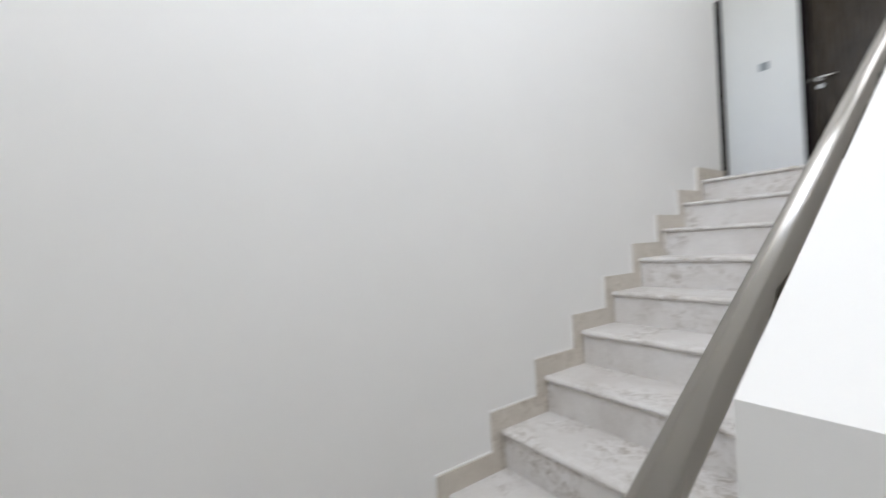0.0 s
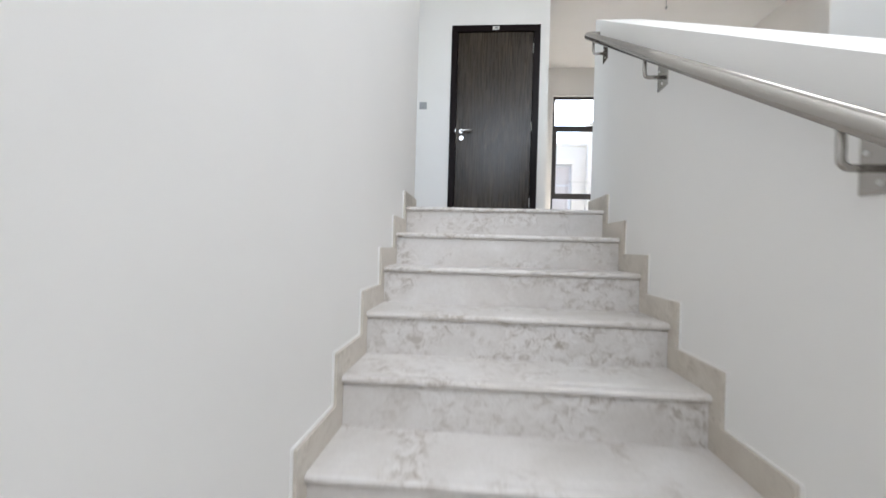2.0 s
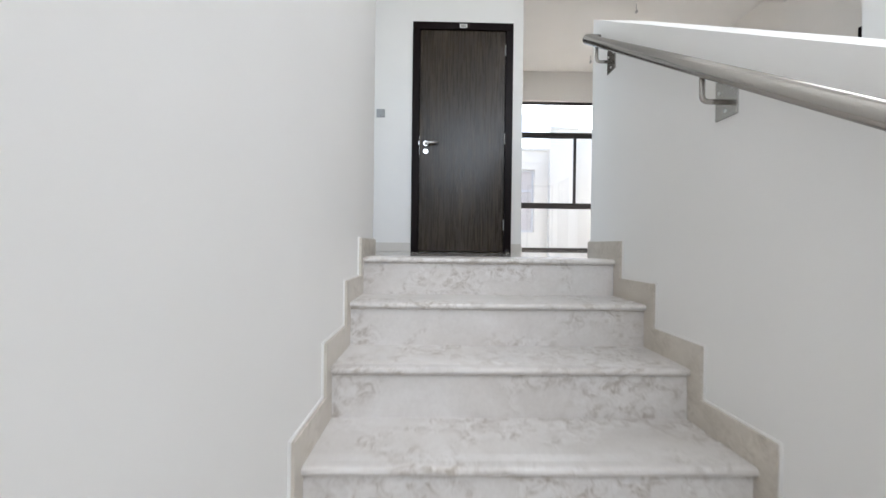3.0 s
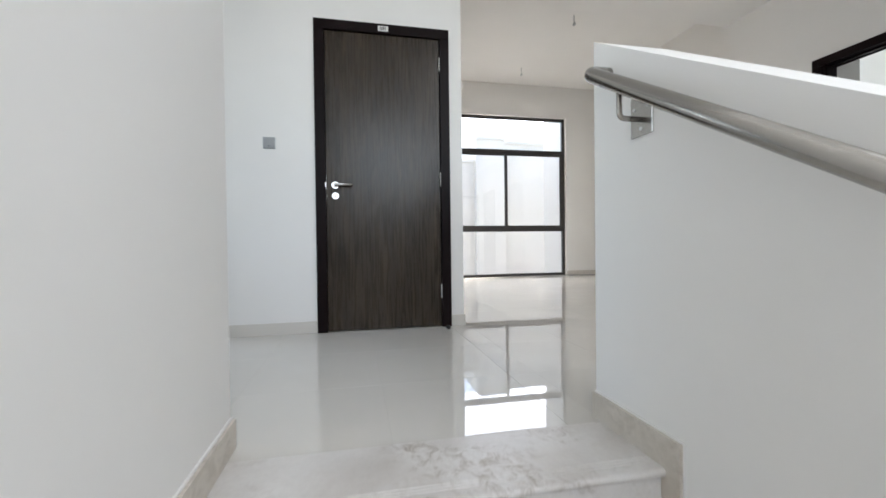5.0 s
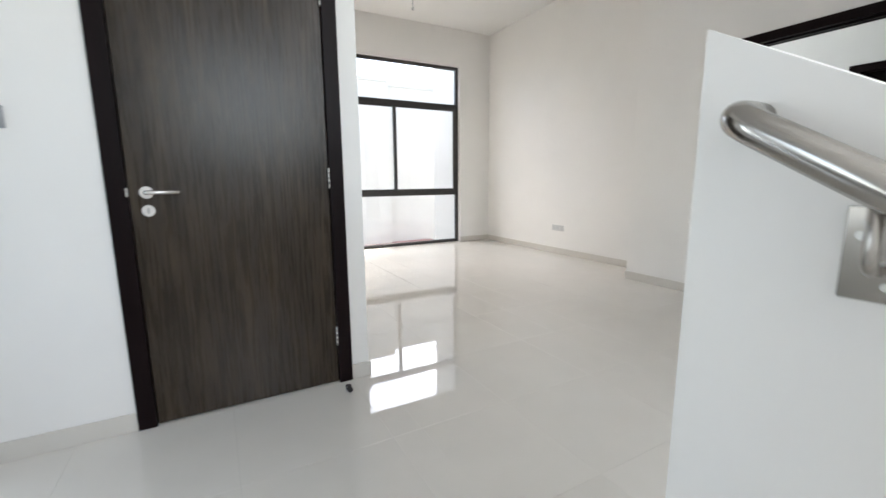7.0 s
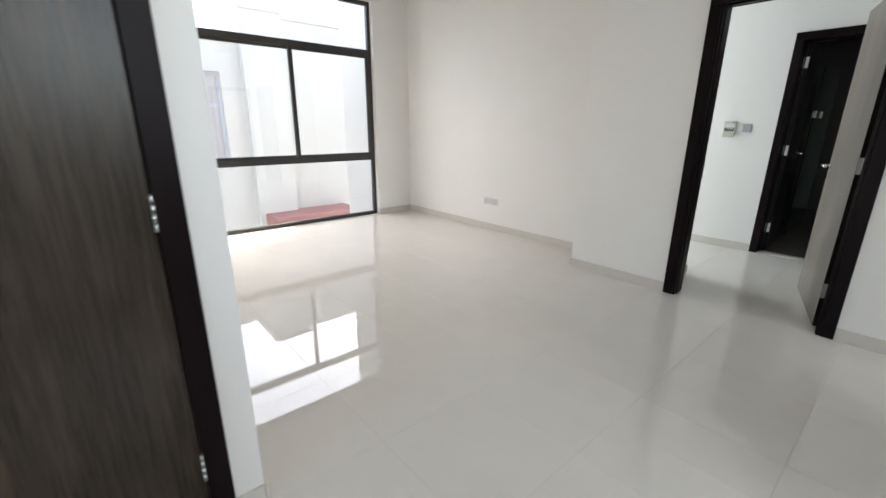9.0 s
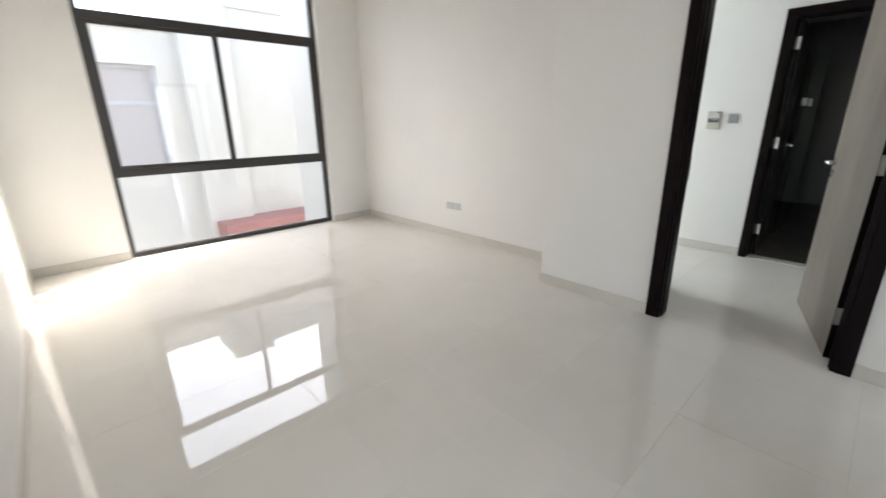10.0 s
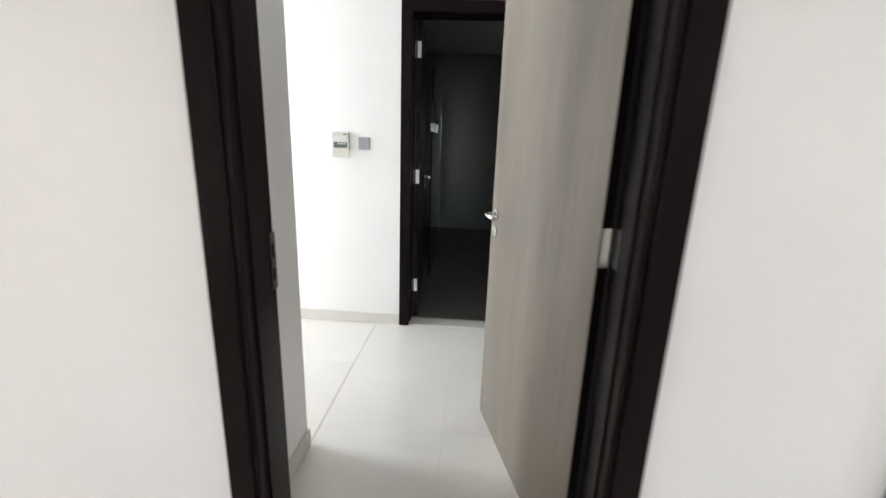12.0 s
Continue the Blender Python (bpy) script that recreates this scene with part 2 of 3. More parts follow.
# walls: stair side wall and its end
structure("wall_stair", boxes((-4.3, 0.0, YL, YL + 0.2, LAND - 0.2, WELL), (0.0, 0.415, YL, YL + 0.2, LAND - 0.2, TOP)), WALL, "off-white painted plaster wall beside the stairs", "wall")
structure("wall_landing", boxes((-4.5, -4.3, -2.8, -2.4, LAND - 0.2, WELL), (-4.5, -4.3, -0.2, 0.218, LAND - 0.2, WELL), (-4.5, -4.3, -2.4, -0.2, LAND - 0.2, 1.7), (-4.5, -4.3, -2.4, -0.2, 3.3, WELL)),
          WALL, "off-white painted wall at the half landing", "wall")
# the upper opening is assumed, cut for the added stair lamp
structure("wall_stair_far", boxes((-4.3, -2.9, -2.8, -2.6, -4.0, WELL), (-0.9, 0.2, -2.8, -2.6, -4.0, WELL), (-2.9, -0.9, -2.8, -2.6, -4.0, 2.5), (-2.9, -0.9, -2.8, -2.6, 4.1, WELL)), WALL, "off-white painted wall beyond the lower flight", "wall")
# corridor to the left of the stair head
structure("wall_corridor_end", boxes((0.215, 0.66, 2.4, 2.6, -0.05, TOP), (1.86, XD + WH, 2.4, 2.6, -0.05, TOP), (0.66, 1.86, 2.4, 2.6, -0.05, 0.85), (0.66, 1.86, 2.4, 2.6, 2.35, TOP)), WALL, "off-white painted wall closing the corridor", "wall")
structure("wall_corridor", boxes((0.215, 0.415, YL + 0.2, 2.4, -0.05, TOP)), WALL, "off-white painted corridor wall", "wall")
D1 = (-1.086, -0.098)            # closed door's frame along y
D0 = (0.588, 1.573)              # open doorway beside it
structure("wall_doors", boxes((XD, XD + WH, YS, D1[0] + 0.02, -0.05, TOP), (XD, XD + WH, D1[1] - 0.02, D0[0] + 0.02, -0.05, TOP), (XD, XD + WH, D0[1] - 0.02, 2.4, -0.05, TOP),
                              (XD, XD + WH, D1[0] + 0.02, D1[1] - 0.02, DH - 0.02, TOP), (XD, XD + WH, D0[0] + 0.02, D0[1] - 0.02, DH - 0.02, TOP)), WALL,
          "off-white painted wall with a closed dark door", "wall")
structure("wall_hall_side", boxes((XD + WH, XW, YS, YS + 0.18, -0.05, TOP)), WALL, "off-white painted side wall of the hall", "wall")
# window wall
WY0, WY1, WZ = -4.37, -1.975, 3.02
structure("wall_window", boxes((XW, XW + 0.22, -6.72, -6.5, -0.05, TOP), (XW, XW + 0.22, -5.3, WY0, -0.05, TOP), (XW, XW + 0.22, WY1, 0.2, -0.05, TOP), (XW, XW + 0.22, WY0, WY1, WZ, TOP), (XW, XW + 0.22, WY0, WY1, -0.3, -0.004),
                               (XW, XW + 0.22, -6.5, -5.3, 2.5, TOP), (XW, XW + 0.22, -6.5, -5.3, 0, 0.3)), WALL, "off-white painted wall round a tall window", "wall")
# niche, bedroom door wall, wall with the third doorway
D2 = (0.938, 2.033)
structure("wall_niche", boxes((XN, XW, YN - 0.16, YN, -0.05, TOP)), WALL, "off-white painted wall of the hall's niche", "wall")
structure("wall_bedroom", boxes((D2[1] - 0.02, XN, YB - 0.15, YB, -0.05, TOP), (2.1, XN, YN - 0.16, YB - 0.15, -0.05, TOP), (X3, D2[0] + 0.02, YB - 0.15, YB, -0.05, TOP), (D2[0] + 0.02, D2[1] - 0.02, YB - 0.15, YB, DH - 0.02, TOP)), WALL,
          "off-white painted wall with an open bedroom door", "wall")
D3 = (-4.532, -3.547)
structure("wall_third_door", boxes((0.2, X3, -2.8, D3[1] - 0.02, -0.05, TOP), (0.2, X3, D3[0] + 0.02, D3[1] - 0.02, DH - 0.02, TOP), (0.2, X3, -6.5, D3[0] + 0.02, -0.05, TOP)), WALL,
          "off-white painted wall with an open doorway", "wall")
# bedroom lobby and bathroom
DB = (0.93, 1.915)
structure("wall_bath", boxes((X3, DB[0] + 0.02, -6.66, -6.5, -0.05, TOP), (DB[1] - 0.02, XW, -6.66, -6.5, -0.05, TOP), (DB[0] + 0.02, DB[1] - 0.02, -6.66, -6.5, DH - 0.02, TOP)), WALL,
          "white painted bedroom wall beside the bathroom door", "wall")
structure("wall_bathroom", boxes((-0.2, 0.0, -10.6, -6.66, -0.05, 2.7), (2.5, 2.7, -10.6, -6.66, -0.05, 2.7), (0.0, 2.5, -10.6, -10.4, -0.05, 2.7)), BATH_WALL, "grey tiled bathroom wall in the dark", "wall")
# big room beyond the third doorway
RW0, RW1, RY = -3.88, -1.2, -9.6
# the side opening at x = -4.4 is assumed, cut for that added lamp
structure("wall_big_room", boxes((-4.4, -4.2, RY - 0.2, -4.7, -0.05, TOP), (-4.4, -4.2, -3.1, -2.8, -0.05, TOP), (-4.4, -4.2, -4.7, -3.1, -0.05, 0.3), (-4.4, -4.2, -4.7, -3.1, 2.5, TOP), (-4.2, RW0, RY - 0.2, RY, -0.05, TOP), (RW1, 0.19, RY - 0.2, RY, -0.05, TOP), (RW0, RW1, RY - 0.2, RY, 3.03, TOP), (-0.01, 0.19, RY, -6.66, -0.05, TOP)), WALL,
          "off-white painted wall of the bright room", "wall")
# room beyond the doorway beside the closed door
structure("wall_side_room", boxes((XW, XW + 0.2, 0.2, 4.4, -0.05, TOP), (XD + WH, 3.2, 4.2, 4.4, -0.05, TOP), (5.2, XW, 4.2, 4.4, -0.05, TOP), (3.2, 5.2, 4.2, 4.4, 0, 0.4), (3.2, 5.2, 4.2, 4.4, 2.5, TOP), (XD + WH, XW, 0.0, 0.2, -0.05, TOP), (XD, XD + WH, 2.6, 4.4, -0.05, TOP)), WALL,
          "white painted wall of the side room", "wall")
structure("ceiling", boxes((0.0, XW + 0.22, -2.8, 4.4, TOP, TOP + 0.2), (-4.5, 0.0, -2.8, 0.218, WELL, WELL + 0.2), (0.0, 0.2, -2.8, 0.218, TOP + 0.2, WELL + 0.2), (-4.5, 0.0, 0.218, 4.4, TOP, TOP + 0.2), (-4.4, XW + 0.22, RY - 0.2, -2.8, TOP, TOP + 0.2)), CEIL, "plain white painted ceiling", "ceiling")
structure("ceiling_low", boxes((0.0, XN, YB - 0.15, 4.2, LOW, TOP), (2.1, XN, YN, YB - 0.15, LOW, TOP)), CEIL, "plain white dropped ceiling", "ceiling")
structure("ceiling_bathroom", boxes((-0.2, 2.7, -10.6, -6.66, 2.7, 2.72)), CEIL, "plain white bathroom ceiling", "ceiling")
# half wall between the flights, its top follows the stairs
S = 0.581
hw = bmesh.new()
prism(hw, [(0.363, 1.348), (0.363, -0.3), (-0.3, -0.6), (-2.9, -2.3), (-2.9, 1.348 + S * (-2.9 - 0.363))], YR - 0.3, YR)
structure("half_wall", hw, WALL, "white painted half wall between the stair flights", "wall")

# floors below the tiles
structure("floor_slab", boxes((0.31, XW, YL, 2.4, -0.3, -0.0010), (0.31, XW, -2.6, YL, -0.3, -0.0010), (0.19, XW, -6.66, -2.6, -0.3, -0.0010), (XD, XW, 2.4, 4.2, -0.3, -0.0010), (-4.2, 0.19, RY, -2.8, -0.3, -0.0010)), GROUT,
          "grey grout bed under the floor tiles", "floor")
structure("floor_landing", boxes((-4.3, -9 * T + 0.02, -2.6, YL, LAND - 0.2, LAND)), MARBLE, "pale marble floor of the half landing", "floor")
structure("floor_lower", boxes((-4.3, 3.0, -2.8, 0.2, -3.9, -3.7)), TILE, "pale tiled floor of the storey below", "floor")
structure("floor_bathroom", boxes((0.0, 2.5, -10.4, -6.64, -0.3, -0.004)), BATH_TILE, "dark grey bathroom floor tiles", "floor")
structure("ground", boxes((-300, 300, -300, 300, -4.2, -4.0)), RENDERED, "pale sandy ground outside", "ground")

# ---- stairs ----
stairs = tagged(empty("staircase"), "pale veined marble staircase with rounded nosings", "staircase")


def tread_outline(depth):
    """Side view of a tread, front at the left, with rounded nosing and three shallow grooves."""
    t, pts = 0.025, []
    for k in range(7):
        a = math.pi * (1.5 - k / 6)
        pts.append((0.0125 + 0.0125 * math.cos(a), -0.0125 + 0.0125 * math.sin(a)))
    for k in range(3):
        x = 0.042 + k * 0.013
        pts += [(x, 0), (x + 0.001, -0.0015), (x + 0.004, -0.0015), (x + 0.005, 0)]
    return pts + [(depth, 0), (depth, -t)]


tread_mesh, riser_mesh = None, None
for k in range(10):
    if tread_mesh is None:
        tr = part("tread", prism(bmesh.new(), tread_outline(T + 0.02), YR, YL), MARBLE, stairs)
        ri = part("riser", boxes((0.02, 0.04, YR, YL, -R, -0.025)), MARBLE, stairs)
        tread_mesh, riser_mesh = tr.data, ri.data
    else:
        tr, ri = new("tread", tread_mesh), new("riser", riser_mesh)
        tr.parent = ri.parent = stairs
    tr.location = ri.location = (-k * T, 0, -k * R)


def ell(e, h, end, low, i=0.02, grow=0.0):
    """Outline of one skirting piece: up the riser, then along the tread."""
    return [(-e - grow, low + h), (-e - grow, h + grow), (end, h + grow), (end, -0.002), (i, -0.002), (i, low + h)]


for side, y0, y1 in ((0, YL - 0.016, YL), (1, YR, YR + 0.016)):
    shared = None
    for k in range(10):
        if k < 2:
            end = (0.415, 0.363)[side] if k == 0 else T + 0.018
            s = part("skirting", prism(bmesh.new(), ell(0.05, 0.09, end, -R), y0, y1), SKIRT, stairs, "beige marble skirting")
            ys = (YL - 0.007, YL) if side == 0 else (YR, YR + 0.007)
            e = part("sealed_edge", prism(bmesh.new(), ell(0.05, 0.09, end, -R, grow=0.005), *ys), WALL, s)
            if k == 1:
                shared = (s.data, e.data)
        else:
            s, e = new("skirting", shared[0]), new("sealed_edge", shared[1])
            s.parent, e.parent = stairs, s
        s.location = (-k * T, 0, -k * R)
# solid body below the steps
body = [(0.04, -0.03)]
for k in range(10):
    body += [(-k * T + 0.04, -k * R - 0.03), (-k * T + 0.04, -(k + 1) * R - 0.03)]
body += [(-9 * T + 0.04, LAND - 0.25), (0.04, -0.35)]
part("carriage", prism(bmesh.new(), body[1:], YR + 0.001, YL - 0.001), GROUT, stairs)


# ---- handrail on the half wall ----
def handrail():
    rail = tagged(empty("handrail"), "round brushed steel handrail fixed to the half wall", "handrail")
    y, r, s = YR + 0.078, 0.0246, 0.589
    z = lambda x: 1.179 + s * (x - 0.25)
    a, c, w = Vector((-3.05, y, z(-3.05))), Vector((0.275, y, z(0.275))), Vector((0.275, YR, z(0.275)))
    pts = [a] + bend(a, c, w, 0.045) + [w]
    part("rail", tube(bmesh.new(), pts, r, 24), STEEL, rail)
    for x in (0.108, -0.728, -1.71, -2.55):
        zz = z(x)
        bm = bmesh.new()
        p0, p1, p2 = Vector((x, y, zz - 0.0)), Vector((x, y, zz - 0.1)), Vector((x, YR + 0.004, zz - 0.1))
        tube(bm, [p0] + bend(p0, p1, p2, 0.02) + [p2], 0.008, 12)
        arm = part("bracket", bm, STEEL, rail)
        bm = bmesh.new()
        box(bm, x - 0.047, x + 0.047, YR, YR + 0.005, zz - 0.148, zz - 0.026, 0.001)
        part("plate", bm, STEEL, arm)
        for dx, q in ((0.03, -0.064), (-0.03, -0.064), (0.0, -0.127)):
            bm = bmesh.new()
            tube(bm, [(x + dx, YR + 0.004, zz + q), (x + dx, YR + 0.0072, zz + q)], 0.0055, 14)
            tube(bm, [(x + dx, YR + 0.0072, zz + q), (x + dx, YR + 0.0078, zz + q)], 0.003, 8)
            part("screw", bm, HINGE, arm)
    return rail


handrail()


def landing_guard():
    """Rail and glass across the open well at the stair head."""
    g = tagged(empty("guard_rail"), "steel guard rail over clear glass at the stairwell edge", "guard rail")
    bm = tube(bmesh.new(), [(0.28, YR - 0.3, 1.12), (0.28, -2.6, 1.12)], 0.025, 20)
    part("rail", bm, STEEL, g)
    bm = bmesh.new()
    box(bm, 0.274, 0.286, -2.52, YR - 0.38, 0.06, 1.098)
    p = part("glass_panel", bm, PANE, g)
    p.visible_shadow = False
    for z in (0.25, 0.85):
        bm = bmesh.new()
        box(bm, 0.255, 0.305, -2.6, -2.49, z, z + 0.05, 0.004)
        part("clamp", bm, STEEL, g)
        bm = bmesh.new()
        box(bm, 0.255, 0.305, YR - 0.41, YR - 0.3, z, z + 0.05, 0.004)
        part("clamp", bm, STEEL, g)
    bm = tube(bmesh.new(), [(0.28, -2.597, 1.12), (0.28, -2.59, 1.12)], 0.045, 20)
    part("flange", bm, STEEL, g)


landing_guard()


# ---- doors ----
def door(name, width, m, depth, label, leaf=None, leaf_mat=None, swing=0.0, hinge="right", sign=False, back=True, strike=None, lining=0.0):
    """A frame round an opening: x along the wall from the frame's outer edge, y into the wall, z up; front face of the wall at y = 0."""
    d = tagged(empty(name, m), label, "door", "", "structure")
    f, pr = 0.072, 0.016

    def jamb(x0, side):
        bm = bmesh.new()
        box(bm, x0, x0 + f, -pr, 0.0, 0, DH - f, 0.003)
        if back:
            box(bm, x0, x0 + f, depth, depth + pr, 0, DH - f, 0.003)
        a, c = (x0 + 0.012, x0 + f - 0.002 + lining) if side < 0 else (x0 + (0.0 if lining else 0.002) - lining, x0 + f - 0.012)
        box(bm, a, c, 0.0, depth, 0, DH - f + 0.01)
        if lining:
            # stop behind a shadow groove, then the rebate for the leaf
            b = c - 0.004 if side < 0 else a - 0.008
            box(bm, b, b + 0.012, 0.026, depth - 0.046, 0, DH - f - 0.01, 0.002)
            g0 = c - lining + 0.004 if side < 0 else a
            box(bm, g0, g0 + lining - 0.004, -0.010, 0.0, 0, DH - f - 0.006, 0.002)
        else:
            b = x0 + f - 0.012 if side < 0 else x0 - 0.006
            box(bm, b, b + 0.018, depth * 0.42, depth * 0.42 + 0.035, 0, DH - f, 0.002)
        return part("jamb", bm, FRAME, d)

    left, right = jamb(0, -1), jamb(width - f, 1)
    bm = bmesh.new()
    box(bm, 0, width, -pr, 0, DH - f, DH, 0.003)
    if back:
        box(bm, 0, width, depth, depth + pr, DH - f, DH, 0.003)
    box(bm, 0.025, width - 0.025, 0, depth, DH - f + 0.012, DH - 0.021)
    box(bm, 0.07, width - 0.07, depth * 0.42, depth * 0.42 + 0.035, DH - f - 0.006, DH - f + 0.012, 0.002)
    part("head", bm, FRAME, d)
    hx = width - f - lining if hinge == "right" else f + lining
    if leaf:
        lw = width - 2 * (f + lining) - 0.003
        front = leaf == "front"
        hy = 0.0 if front else depth
        sx = -1 if hinge == "right" else 1
        piv = Matrix.Translation((hx, hy, 0)) @ Matrix.Rotation(radians(swing), 4, "Z")
        bm = bmesh.new()
        y0, y1 = (0.004, 0.044) if front else (-0.042, -0.002)
        x0, x1 = sorted((sx * 0.003, sx * lw))
        box(bm, x0, x1, y0, y1, 0.006, DH - f - 0.002, 0.0015)
        lf = part("leaf", bm, leaf_mat, d)
        lf.matrix_local = piv
        hxx = sx * (lw - 0.062)
        for sy, yy in ((-1, y0), (1, y1)):
            bm = bmesh.new()
            tube(bm, [(hxx, yy, 1.066), (hxx, yy + sy * 0.009, 1.066)], 0.026, 20)
            p0, p1, p2 = Vector((hxx, yy + sy * 0.005, 1.066)), Vector((hxx, yy + sy * 0.05, 1.066)), Vector((hxx - sx * 0.125, yy + sy * 0.05, 1.066))
            tube(bm, [p0] + bend(p0, p1, p2, 0.018) + [p2], 0.0095, 14)
            part("handle", bm, CHROME, lf, "satin chrome lever handle")
            bm = bmesh.new()
            tube(bm, [(hxx, yy, 0.988), (hxx, yy + sy * 0.008, 0.988)], 0.025, 20)
            part("escutcheon", bm, CHROME, lf)
            bm = boxes((hxx - 0.003, hxx + 0.003, min(yy + sy * 0.008, yy + sy * 0.009), max(yy + sy * 0.008, yy + sy * 0.009), 0.977, 0.999))
            part("keyhole", bm, PLATE, lf)
        bm = boxes((x1 - 0.0005, x1 + 0.0012, y0 + 0.008, y1 - 0.008, 0.94, 1.14)) if sx > 0 else boxes((x0 - 0.0012, x0 + 0.0005, y0 + 0.008, y1 - 0.008, 0.94, 1.14))
        part("lock_plate", bm, CHROME, lf)
        e0, e1 = sorted((sx * 0.0002, sx * 0.003))
        part("edge_band", boxes((e0, e1, y0, y1, 0.006, DH - f - 0.002)), FRAME, lf, "dark edge band")
        # added black strip, darkens the slit of light beside the hinges
        if swing:
            s0, s1 = sorted((-sx * 0.006, sx * 0.0001))
            part("gap_filler", boxes((s0, s1, y1 - 0.012, y1 - 0.001, 0.006, DH - f - 0.002)), BLACK, lf, "dark strip added to close the hinge gap")
    if leaf or strike == "hinges":
        hy = -0.006 if leaf == "front" else depth + 0.004
        for z in (0.27, 1.12, 1.99):
            bm = bmesh.new()
            for q in range(4):
                tube(bm, [(hx, hy, z - 0.05 + q * 0.026), (hx, hy, z - 0.0252 + q * 0.026)], 0.0082, 12)
            if leaf == "back":
                sx2 = 1 if hinge == "right" else -1
                x0, x1 = sorted((hx - sx2 * 0.001, hx + sx2 * 0.003))
                box(bm, x0, x1, depth - 0.045, depth, z - 0.05, z + 0.054)
                t = boxes((-0.0018, 0.0012, -0.04, -0.002, z - 0.05, z + 0.054))
                t.transform(Matrix.Translation((hx, depth, 0)) @ Matrix.Rotation(radians(swing), 4, "Z"))
                merge(bm, t)
            part("hinge", bm, HINGE, d, "satin steel butt hinge")
    if leaf == "front":
        bm = boxes((f - 0.006, f + 0.002, -pr - 0.0015, -0.002, 1.05, 1.085)) if hinge == "right" else boxes((width - f - 0.002, width - f + 0.006, -pr - 0.0015, -0.002, 1.05, 1.085))
        part("strike_lip", bm, CHROME, left if hinge == "right" else right)
    if strike in ("left", "right"):
        jb = left if strike == "left" else right
        x = f + lining - 0.0025 if strike == "left" else width - f - lining + 0.0025
        x0, x1 = sorted((x, x + (0.003 if strike == "left" else -0.003)))
        sy = 0.02 if leaf == "front" else depth - 0.022
        bm = bmesh.new()
        for a in ((sy, sy + 0.028, 0.96, 0.985), (sy, sy + 0.028, 1.02, 1.05), (sy, sy + 0.028, 1.09, 1.12), (sy, sy + 0.006, 0.985, 1.09), (sy + 0.022, sy + 0.028, 0.985, 1.09)):
            box(bm, x0, x1, *a)
        part("strike_plate", bm, DARK_STEEL, jb)
    if sign:
        bm = bmesh.new()
        w = width / 2
        box(bm, w - 0.037, w + 0.037, -pr - 0.003, -pr, DH - 0.056, DH - 0.018, 0.001)
        sg = part("sign_plate", bm, WHITE_PLASTIC, d, "small white room sign")
        bm = boxes(*[(w - 0.024, w + 0.024, -pr - 0.0036, -pr - 0.003, z, z + 0.004) for z in (DH - 0.047, DH - 0.039, DH - 0.031)])
        part("lettering", bm, GREEN_INK, sg)
    return d


def turn(x, y, deg):
    return Matrix.Translation((x, y, 0)) @ Matrix.Rotation(radians(deg), 4, "Z")


# wall faces -x: along the wall runs -y, into the wall +x
door("door_1", D1[1] - D1[0], turn(XD, D1[1], -90), WH, "closed dark-brown wood-grain door in an espresso frame", "front", LEAF, 0, "right", True)
door("door_2", D0[1] - D0[0], turn(XD, D0[1], -90), WH, "dark espresso door frame of an open doorway", strike="left")
# wall faces +y: along the wall runs -x, into the wall -y
door("door_3", D2[1] - D2[0], turn(D2[1], YB, 180), 0.15, "open bedroom door, wood grain painted paler for bedroom light, in an espresso frame", "back", LIT_LEAF, -75, "right", strike="left", lining=0.02)
door("door_4", D3[1] - D3[0], turn(X3, D3[1], -90) @ Matrix.Rotation(math.pi, 4, "Z") @ Matrix.Translation((-(D3[1] - D3[0]), 0, 0)), 0.132, "dark espresso frame of an open doorway", strike="left")
door("door_5", DB[1] - DB[0], turn(DB[1], -6.5, 180), 0.16, "open near-black bathroom door in an espresso frame", "back", BATH_LEAF, 94, "left")


# ---- windows ----
def bar_frame(parent, rows, mat=ALU, name="window_frame"):
    for r in rows:
        bm = bmesh.new()
        box(bm, *r, 0.004)
        part(name, bm, mat, parent)


def pane(parent, *r):
    p = part("pane", boxes(r), PANE, parent)
    p.visible_shadow = False


w1 = tagged(empty("window_1"), "tall dark-framed window with one sliding pair of panes", "window", "", "structure")
xa, xb = XW + 0.07, XW + 0.13
bar_frame(w1, [(xa, xb, WY0, WY0 + 0.05, 0, WZ), (xa, xb, WY1 - 0.05, WY1, 0, WZ), (xa, xb, WY0 + 0.05, WY1 - 0.05, 0, 0.05), (xa, xb, WY0 + 0.05, WY1 - 0.05, WZ - 0.05, WZ),
               (xa, xb, WY0 + 0.05, WY1 - 0.05, 0.85, 0.93), (xa, xb, WY0 + 0.05, WY1 - 0.05, 2.32, 2.40)])
for y0, y1, dx in ((WY0 + 0.05, -3.14, 0.0), (-3.2, WY1 - 0.05, 0.02)):
    sash = part("sash", bmesh.new(), ALU, w1)
    bar_frame(sash, [(xa - 0.012 + dx, xa + 0.02 + dx, y0, y0 + 0.055, 0.93, 2.32), (xa - 0.012 + dx, xa + 0.02 + dx, y1 - 0.055, y1, 0.93, 2.32),
                     (xa - 0.012 + dx, xa + 0.02 + dx, y0 + 0.055, y1 - 0.055, 0.93, 0.965), (xa - 0.012 + dx, xa + 0.02 + dx, y0 + 0.055, y1 - 0.055, 2.285, 2.32)], ALU, "sash_bar")
    pane(w1, xa + dx, xa + 0.006 + dx, y0 + 0.03, y1 - 0.03, 0.95, 2.3)
pane(w1, xa + 0.02, xa + 0.026, WY0 + 0.04, WY1 - 0.04, 0.04, 0.86)
pane(w1, xa + 0.02, xa + 0.026, WY0 + 0.04, WY1 - 0.04, 2.39, WZ - 0.04)

